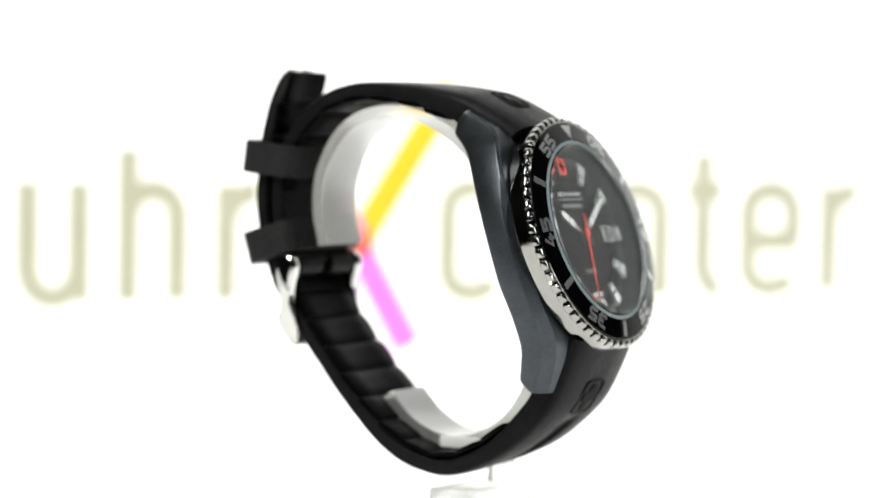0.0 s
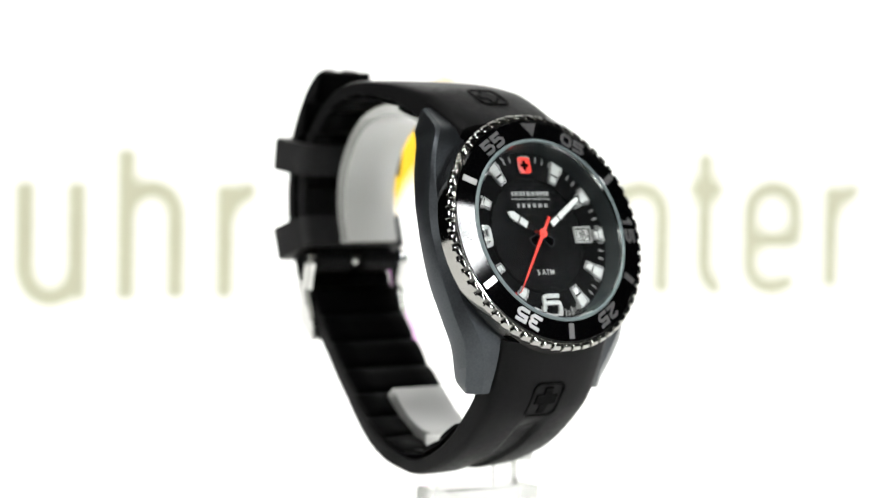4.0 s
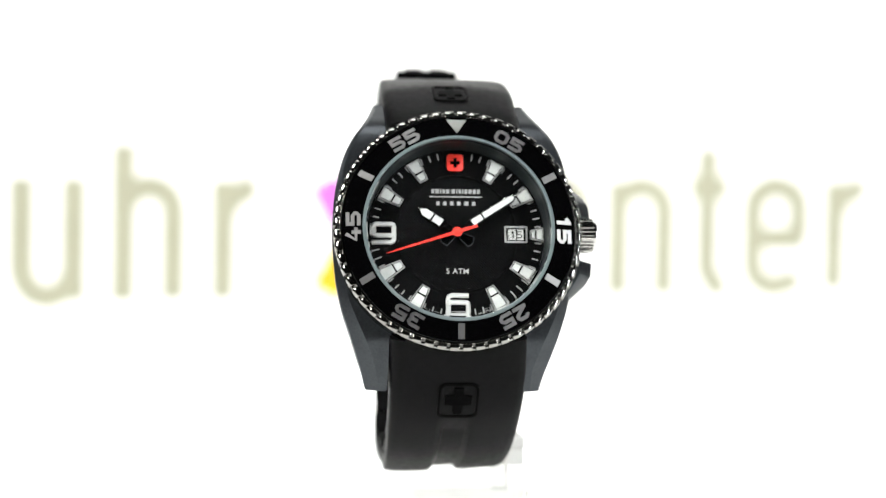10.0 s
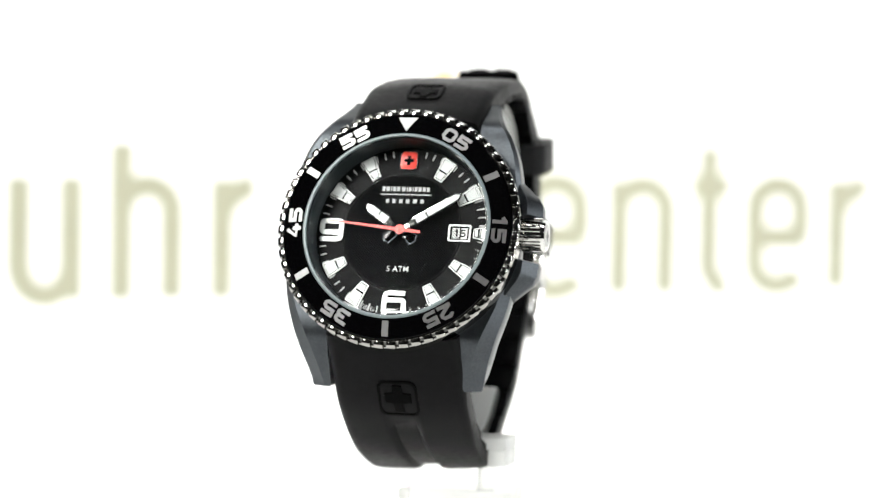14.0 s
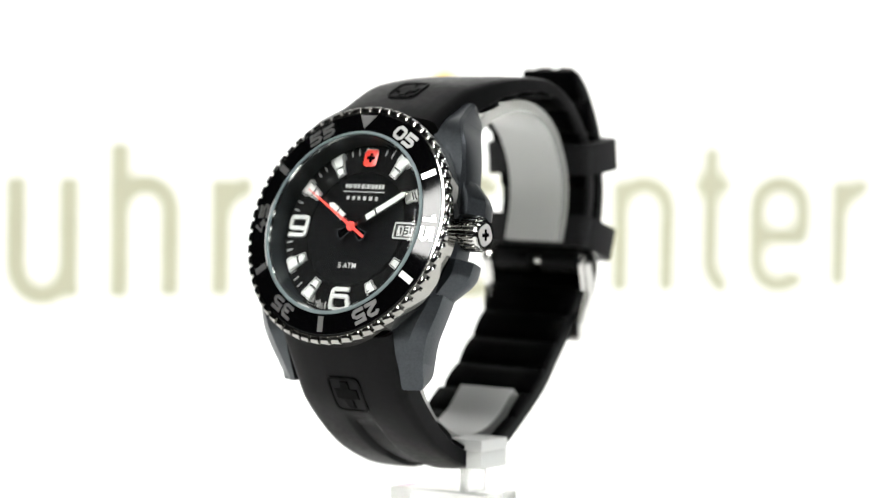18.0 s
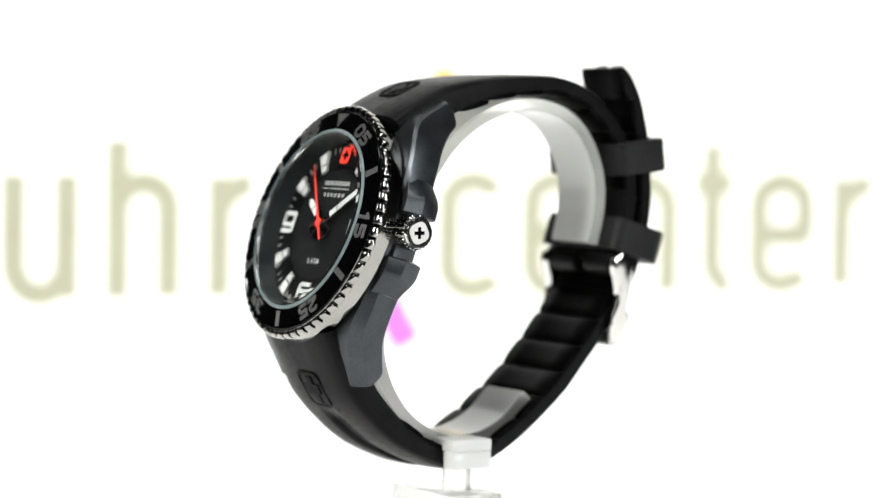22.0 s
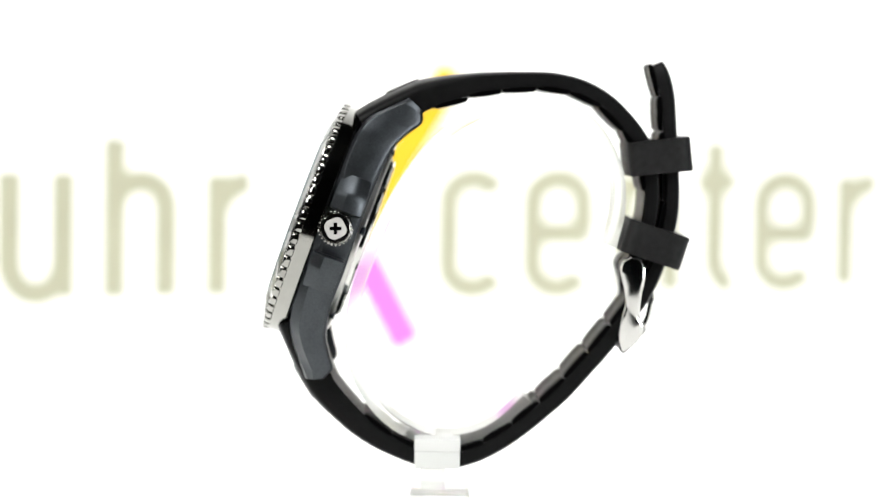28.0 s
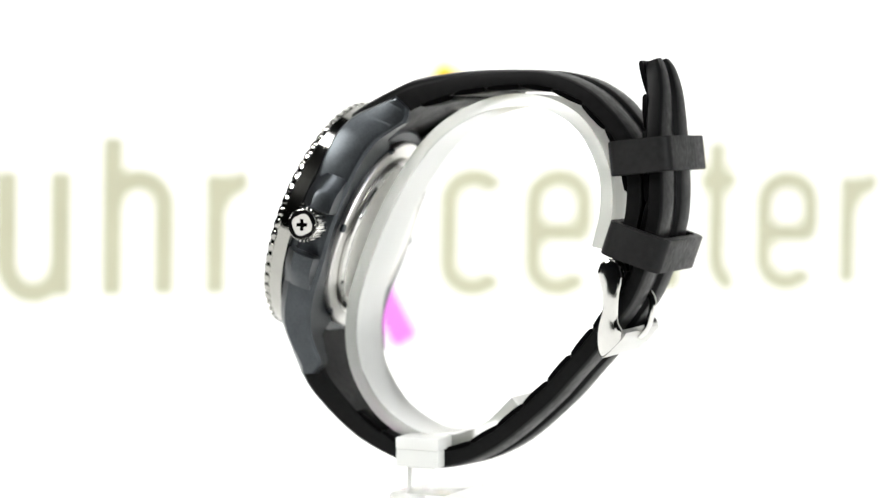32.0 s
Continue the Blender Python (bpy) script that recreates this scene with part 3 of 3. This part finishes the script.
def ribbon(rows, groove=None, ridge=0.3):
    """A strap: rows of (y, z, thickness, half width, x), the outer face on the left of its way."""
    sections = []
    n = len(rows)
    for i, (y, z, th, w, x) in enumerate(rows):
        a, b = rows[max(i - 1, 0)], rows[min(i + 1, n - 1)]
        ty, tz = b[0] - a[0], b[1] - a[1]
        l = math.hypot(ty, tz)
        ny, nz = -tz / l, ty / l
        g = groove(i / (n - 1)) if groove else 0.0
        h, c = th * 0.5, 0.15 + 0.75 * min(1, max(0, (th - 2.8) / 2.6))
        half = [(w - 0.3, -h), (w, -h + 0.3), (w, h - 0.5 - 1.5 * c), (w - 0.15, h - 0.25 - 1.1 * c), (w - 0.6, h - 0.08 - 0.72 * c), (w * 0.86, h - 0.02 - 0.3 * c), (w * 0.62, h + 0.2 * c), (w * 0.3, h + 0.5 * c), (w * 0.24, h + 0.5 * c - g * 0.15), (w * 0.17, h + 0.5 * c - g)]
        prof = [(-u, v) for u, v in half] + half[::-1]
        sections.append([(x + u, y + ny * v, z + nz * v) for u, v in prof])
    return loft(sections)


def along(rows, f):
    """Place and axes at the share f of a ribbon: x across, y along, z out."""
    i = min(int(f * (len(rows) - 1)), len(rows) - 2)
    k = f * (len(rows) - 1) - i
    p = rows[i] * (1 - k) + rows[i + 1] * k
    ty, tz = rows[i + 1][0] - rows[i][0], rows[i + 1][1] - rows[i][1]
    l = math.hypot(ty, tz)
    ex, ey, ez = Vector((1, 0, 0)), Vector((0, ty / l, tz / l)), Vector((0, -tz / l, ty / l))
    m = Matrix((ex, ey, ez)).transposed().to_4x4()
    m.translation = (p[4], p[0], p[1])
    return m, p


XS = -4.65


def strap_rows(line):
    """Rows of (y, z, thickness, half width, x) along the middle, a third of a millimetre apart at most, from a few on the outer face."""
    fine = [np.array(r) for r in spline(line, 12)]
    mid = []
    for i, (y, z, th, w, x) in enumerate(fine):
        a, b = fine[max(i - 1, 0)], fine[min(i + 1, len(fine) - 1)]
        l = math.hypot(b[0] - a[0], b[1] - a[1])
        ny, nz = -(b[1] - a[1]) / l, (b[0] - a[0]) / l
        mid.append(np.array((y - ny * th / 2, z - nz * th / 2, th, w, x)))
    run = np.concatenate([[0], np.cumsum([math.hypot(b[0] - a[0], b[1] - a[1]) for a, b in zip(mid, mid[1:])])])
    n = int(run[-1] / 1.1)
    even = np.linspace(0, run[-1], n)
    table = np.array(mid)
    return [np.array([np.interp(d, run, table[:, c]) for c in range(5)]) for d in even]


def share_at(rows, y, z):
    """The share along a strap that lies nearest to a place."""
    return min(range(len(rows)), key=lambda i: (rows[i][0] - y) ** 2 + (rows[i][1] - z) ** 2) / (len(rows) - 1)


def pad_mesh(w):
    """A cushion inside the strap: bowed flanks, rounded rims and a shallow hollow across its middle."""
    sections = []
    for v, up in ((-3.04, 0.0), (-2.98, 0.55), (-2.65, 0.88), (-1.2, 1.0), (0, 1.02), (1.2, 1.0), (2.65, 0.88), (2.98, 0.55), (3.04, 0.0)):
        edge = w + 0.01 - 0.3 * abs(v / 3.04) ** 5
        sections.append([(u * edge, v, -0.2 - 0.8 * h * up) for u, h in ((-1, -0.2), (-1, 0.8), (-0.985, 0.9), (-0.55, 0.95), (-0.45, 0.78), (0.45, 0.78), (0.55, 0.95), (0.985, 0.9), (1, 0.8), (1, -0.2))])
    return loft(sections)


def bent(bm, rows, f):
    """Lays a piece drawn flat (y along the strap, z out of its middle) on the strap's curve."""
    run, th = 1.1 * (len(rows) - 1), along(rows, f)[1][2]
    for v in bm.verts:
        m, p = along(rows, f + v.co.y / run)
        v.co = m @ Vector((v.co.x, 0, v.co.z + 0.64 * (p[2] - th)))
    return bm


def straps(watch):
    # rows on the outer face: y, z, thickness, half width, x of the middle
    upper = strap_rows([(-19.31, 13.38, 6.2, 11.6, XS), (-16.34, 15.22, 6.0, 11.7, XS), (-10.42, 18.18, 5.4, 11.8, XS), (-6.43, 19.51, 5.0, 11.8, XS), (2.46, 20.79, 3.5, 11.5, XS + 0.3), (12.38, 21.14, 2.8, 10.9, XS + 0.4),
                        (17.39, 20.74, 2.8, 10.6, XS + 0.4), (22.4, 19.2, 2.8, 10.4, XS + 0.4), (27.41, 15.83, 2.9, 10.1, XS + 0.4), (32.52, 9.6, 2.9, 9.9, XS + 0.4), (34.46, 3.27, 2.9, 9.8, XS + 0.4), (34.56, -2.87, 2.9, 9.8, XS + 0.4),
                        (33.33, -8.79, 2.9, 9.7, XS + 0.3), (31.39, -13.49, 2.9, 9.4, XS)])
    up = part("upper_strap", ribbon(upper, lambda f: 0.7 * max(0, min(1, (f - 0.33) / 0.12))), RUBBER, watch, "black rubber strap piece with the buckle")
    # the free tail comes first, so that the outer face lies on the same side
    lo_rows = strap_rows([(34.87, 23.7, 2.2, 4.2, XS + 0.4), (35.38, 23.09, 2.5, 5.0, XS + 0.4), (36.2, 21.35, 2.8, 5.8, XS + 0.4), (37.12, 17.36, 2.8, 7.3, XS + 0.4), (37.53, 10.31, 2.6, 9.3, XS + 0.4), (38.04, 3.37, 2.6, 9.6, XS + 0.4), (38.14, -1.64, 2.6, 9.7, XS + 0.4),
                          (37.63, -6.13, 2.6, 9.7, XS + 0.4), (35.69, -13.08, 2.7, 9.7, XS + 0.4), (33.85, -17.58, 2.8, 9.7, XS + 0.4), (31.7, -21.15, 2.9, 9.7, XS + 0.4), (26.38, -28.31, 3.0, 9.8, XS + 0.4), (23.32, -31.88, 3.0, 9.9, XS + 0.4),
                          (18.41, -37.3, 3.0, 10.1, XS + 0.4), (10.54, -44.04, 3.0, 10.4, XS - 0.3), (4.61, -47.62, 3.0, 10.5, XS - 0.3), (0.01, -49.15, 3.0, 10.6, XS + 0.4), (-4.18, -49.56, 3.0, 10.7, XS + 0.4), (-8.37, -48.74, 3.1, 10.8, XS + 0.4),
                          (-13.38, -46.8, 3.4, 11.1, XS + 0.4), (-17.37, -44.75, 3.9, 11.3, XS + 0.4), (-21.46, -41.69, 4.4, 11.5, XS + 0.4), (-26.57, -36.68, 5.0, 11.7, XS + 0.4), (-29.43, -31.68, 5.7, 11.9, XS + 0.4), (-32.7, -24.53, 6.4, 11.9, XS)])
    groove_end = share_at(lo_rows, -24.11, -36.58)
    body = ribbon(lo_rows, lambda f: 0.9 * max(0, min(1, (groove_end - f) / 0.03)))
    for v in body.verts:
        # lowered towards the nine o'clock side to fit its outline in view
        v.co.z += 0.045 * (v.co.x - XS - 10.5) * max(0, 1 - ((v.co.y + 5) / 28) ** 2) * (1 if v.co.z < -15 else 0)
    lo = part("lower_strap", body, RUBBER, watch, "black rubber strap piece with holes and free tail")
    # cushions inside, with a slot between each two
    slot = share_at(lo_rows, 19.43, -33.72)
    pitch = 6.2 / (1.1 * (len(lo_rows) - 1))
    for rows, strap, spots in ((upper, up, [share_at(upper, 3.49, 17.57) + 6.2 / (1.1 * (len(upper) - 1)) * k for k in range(-1, 7)]), (lo_rows, lo, [slot + pitch * (k + 0.5) for k in range(-11, 7)])):
        for f in spots:
            if not 0.02 < f < 0.98:
                continue
            m, p = along(rows, f)
            # near-black copy of the rubber paints the shade inside the strap
            part("inner_pad", moved(pad_mesh(p[3]), at(0, 0, -p[2] / 2 + 0.2)), RUBBER_SHADED, strap, space=m)
    # pressed emblems, drawn raised; near-black rubber paints the shade of their recess
    for rows, strap, f, s in ((upper, up, share_at(upper, -9.8, 15.73), 0.92), (lo_rows, lo, share_at(lo_rows, -26.3, -34.3), 1.03)):
        m, p = along(rows, f)
        frame_ = ring_flat(rounded(6.9 * s, 6.3 * s, 1.3), rounded(6.1 * s, 5.5 * s, 1.1), p[2] / 2 - 0.3, p[2] / 2 + 0.72)
        part("pressed_emblem", bent(frame_, rows, f), RUBBER_SHADED, strap, "rounded rubber emblem, its pressed-in shade painted dark")
        part("pressed_cross", bent(prism(plus(4.6 * s, 1.6 * s), p[2] / 2 - 0.3, p[2] / 2 + 0.74, 0.1), rows, f), RUBBER_SHADED, strap, smooth=False)
    # strap keepers
    for (y, z), tip in (((34.36, 6.53), 6.8), ((33.74, -9.0), -17.5)):
        outer, inner, brim = rounded(24.4, 11.2, 2.3), rounded(20.4, 8.4, 1.2), rounded(24.1, 10.9, 2.2)
        bm = joined(ring_flat(outer, inner, -2.85, 2.85), ring_flat(brim, inner, -3.0, 3.0))
        part("keeper", bm, KEEPER_RUBBER, watch, "black rubber strap keeper", space=at(XS + 0.3, y, z) @ Matrix.Rotation(radians(tip), 4, "X"))
    # buckle
    bx = XS + 0.8
    half = 10.6
    plate = loft([[(x, y, z) for y, z in ((27.81 + g, -27.08 + g), (27.92, -27.9 + g), (28.33, -28.36 + g), (28.84, -28.2 + g), (30.68, -26.26), (32.21, -24.53), (32.47, -23.91 - g), (32.01, -23.3 - g), (31.19, -23.5), (29.45, -25.44))]
                  for x, g in ((-half + 0.1, 0.25), (-half + 0.4, 0), (half - 0.4, 0), (half - 0.1, 0.25))])
    buckle = part("buckle", plate, SATIN, watch, "polished steel pin buckle with a satin cross plate", space=at(bx, 0, 0))
    arm = spline([(29.45, -11.09), (30.98, -11.45), (31.95, -12.88), (32.06, -14.92), (31.6, -17.17), (31.29, -19.62), (31.24, -21.87), (32.01, -23.5), (31.49, -25.34), (29.76, -27.18), (28.43, -28.2), (27.71, -27.08), (27.51, -24.73), (27.92, -22.07), (28.63, -19.62),
                  (28.53, -17.17), (27.92, -14.92), (27.66, -13.29), (28.12, -11.86)], 3)
    for side in (-1, 1):
        steps = []
        for u, inset in ((10.0, 0.75), (10.1, 0.4), (10.35, 0.12), (10.7, 0.0), (11.5, 0.0), (11.85, 0.08), (12.06, 0.24), (12.16, 0.48), (12.18, 0.55)):
            row = []
            for i, (y, z) in enumerate(arm):
                a, b = arm[i - 1], arm[(i + 1) % len(arm)]
                ty, tz = b[0] - a[0], b[1] - a[1]
                l = math.hypot(ty, tz)
                lean = 0.13 * max(0, -18.5 - z) if u > 10.9 else 0
                row.append((bx + side * (u - lean), y + tz / l * inset, z - ty / l * inset))
            steps.append(row)
        part("side_arm", loft(steps), STEEL, buckle, sharp=24)
    rod = moved(lathe([(0, -11.2), (0.9, -11.2), (0.9, 11.2), (0, 11.2)], 20), at(bx, 29.96, -13.39) @ Matrix.Rotation(radians(90), 4, "Y"))
    part("spring_bar", rod, STEEL, buckle)
    path = spline([(29.76, -13.49), (32.11, -15.74), (34.05, -18.6), (33.85, -21.66), (33.03, -23.91), (31.8, -25.24)], 6)
    prong = []
    for i, (y, z) in enumerate(path):
        a, b = path[max(i - 1, 0)], path[min(i + 1, len(path) - 1)]
        l = math.hypot(b[0] - a[0], b[1] - a[1])
        ny, nz, r = -(b[1] - a[1]) / l, (b[0] - a[0]) / l, 0.72 - 0.2 * i / len(path)
        prong.append([(bx + 0.85 * math.cos(q), y + ny * r * math.sin(q), z + nz * r * math.sin(q)) for q in [2 * math.pi * j / 12 for j in range(12)]])
    part("prong", loft(prong), STEEL, buckle)
    # loop of the strap round the bar, split for the prong
    for s in (-1, 1):
        part("bar_loop", moved(lathe([(0, -4.1), (1.9, -4.1), (2.1, -3.8), (2.1, 3.8), (1.9, 4.1), (0, 4.1)], 28), at(bx + s * 5.5, 29.96, -13.39) @ Matrix.Rotation(radians(90), 4, "Y")), RUBBER, up)
    # strap holes, cut right through
    pins = []
    for k in range(6):
        m, p = along(lo_rows, slot + pitch * (k - 2))
        pins.append(moved(lathe([(0, -4), (1.15, -4), (1.15, 4), (0, 4)], 16), m))
    cutter = part("cutter", joined(*pins), RUBBER_SHADED, None)
    cut = lo.modifiers.new("holes", "BOOLEAN")
    cut.object, cut.operation, cut.solver = cutter, "DIFFERENCE", "EXACT"
    bpy.context.view_layer.update()
    pierced = bpy.data.meshes.new_from_object(lo.evaluated_get(bpy.context.evaluated_depsgraph_get()))
    lo.modifiers.clear()
    lo.data = pierced
    bpy.data.objects.remove(cutter)
    return up, lo


def make_watch():
    watch = new("wrist_watch")
    tagged(watch, "black diver style wrist watch, rubber strap closed round a cuff", "watch")
    case_and_bezel(watch)
    dial_parts(watch)
    sec = watch_moving_parts(watch)
    straps(watch)
    return watch, sec


def make_stand():
    stand = new("display_stand")
    tagged(stand, "clear acrylic watch stand with an open cuff", "stand")
    # open cuff: it hugs the strap and the case back, with a gap on the buckle side
    th, w = 2.2, 12.0
    loop = spline([(27.2, -9.81), (28.63, -2.87), (28.02, 4.29), (24.34, 11.44), (18.82, 15.53), (11.15, 16.96), (2.46, 14.91), (-5.71, 9.4), (-12.66, -0.31), (-17.57, -11.04), (-20.64, -21.77), (-20.02, -31.88),
                   (-14.91, -40.46), (-6.74, -45.37), (0.93, -45.47), (7.37, -42.71), (12.58, -37.81)], 6)
    sections = []
    for i, (y, z) in enumerate(loop):
        a, b = loop[max(i - 1, 0)], loop[min(i + 1, len(loop) - 1)]
        l = math.hypot(b[0] - a[0], b[1] - a[1])
        ny, nz = -(b[1] - a[1]) / l * th, (b[0] - a[0]) / l * th
        xm = -2.7 + 0.5 * i / (len(loop) - 1)
        sections.append([(xm + u, y + k * ny, z + k * nz) for k, u in ((0, -w / 2), (0, w / 2), (0.1, w / 2 + 0.08), (0.9, w / 2 + 0.08), (1, w / 2 - 0.1), (1, -w / 2 + 0.1), (0.9, -w / 2 - 0.08), (0.1, -w / 2 - 0.08))])
    cuff = part("cuff", loft(sections), HAZY, stand, "curved clear cuff with pale sawn edges")
    cuff.data.materials.append(FROSTED)
    for f in cuff.data.polygons:
        if abs(f.normal.x) > 0.6:
            f.material_index = 1
    part("yoke", box(19.4, 8.1, 2.15, 0.3, (0.7, -4.13, -44.7)), SANDED, stand, "pale sanded bar under the cuff")
    part("end_block", box(3.4, 8.0, 3.05, 0.25, (8.6, -4.13, -47.3)), HAZY, stand, "clear block under the bar")
    part("post", box(2.9, 4.4, 4.7, 0.2, (6.2, -4.8, -51.1)), ACRYLIC, stand, "clear post under the block")
    part("base_plate", box(20.9, 10.6, 4.7, 0.5, (0.9, -3.6, FLOOR_Z + 2.95)), ACRYLIC, stand, "pale clear base block")
    return stand


wall = setting()
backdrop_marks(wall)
watch, sec = make_watch()
stand = make_stand()


def motions():
    # watch and stand drift back so their size fits the camera's view
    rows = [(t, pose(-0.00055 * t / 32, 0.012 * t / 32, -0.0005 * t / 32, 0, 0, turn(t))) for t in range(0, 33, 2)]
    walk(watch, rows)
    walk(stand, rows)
    ticks = []
    for k in range(33):
        m = FACE @ at(0, 0, -2.7) @ spin(32 + k)
        m.translation *= MM
        ticks.append((k, m))
        if k < 32:
            ticks.append((k + 0.87, m))
    walk(sec, ticks)


motions()
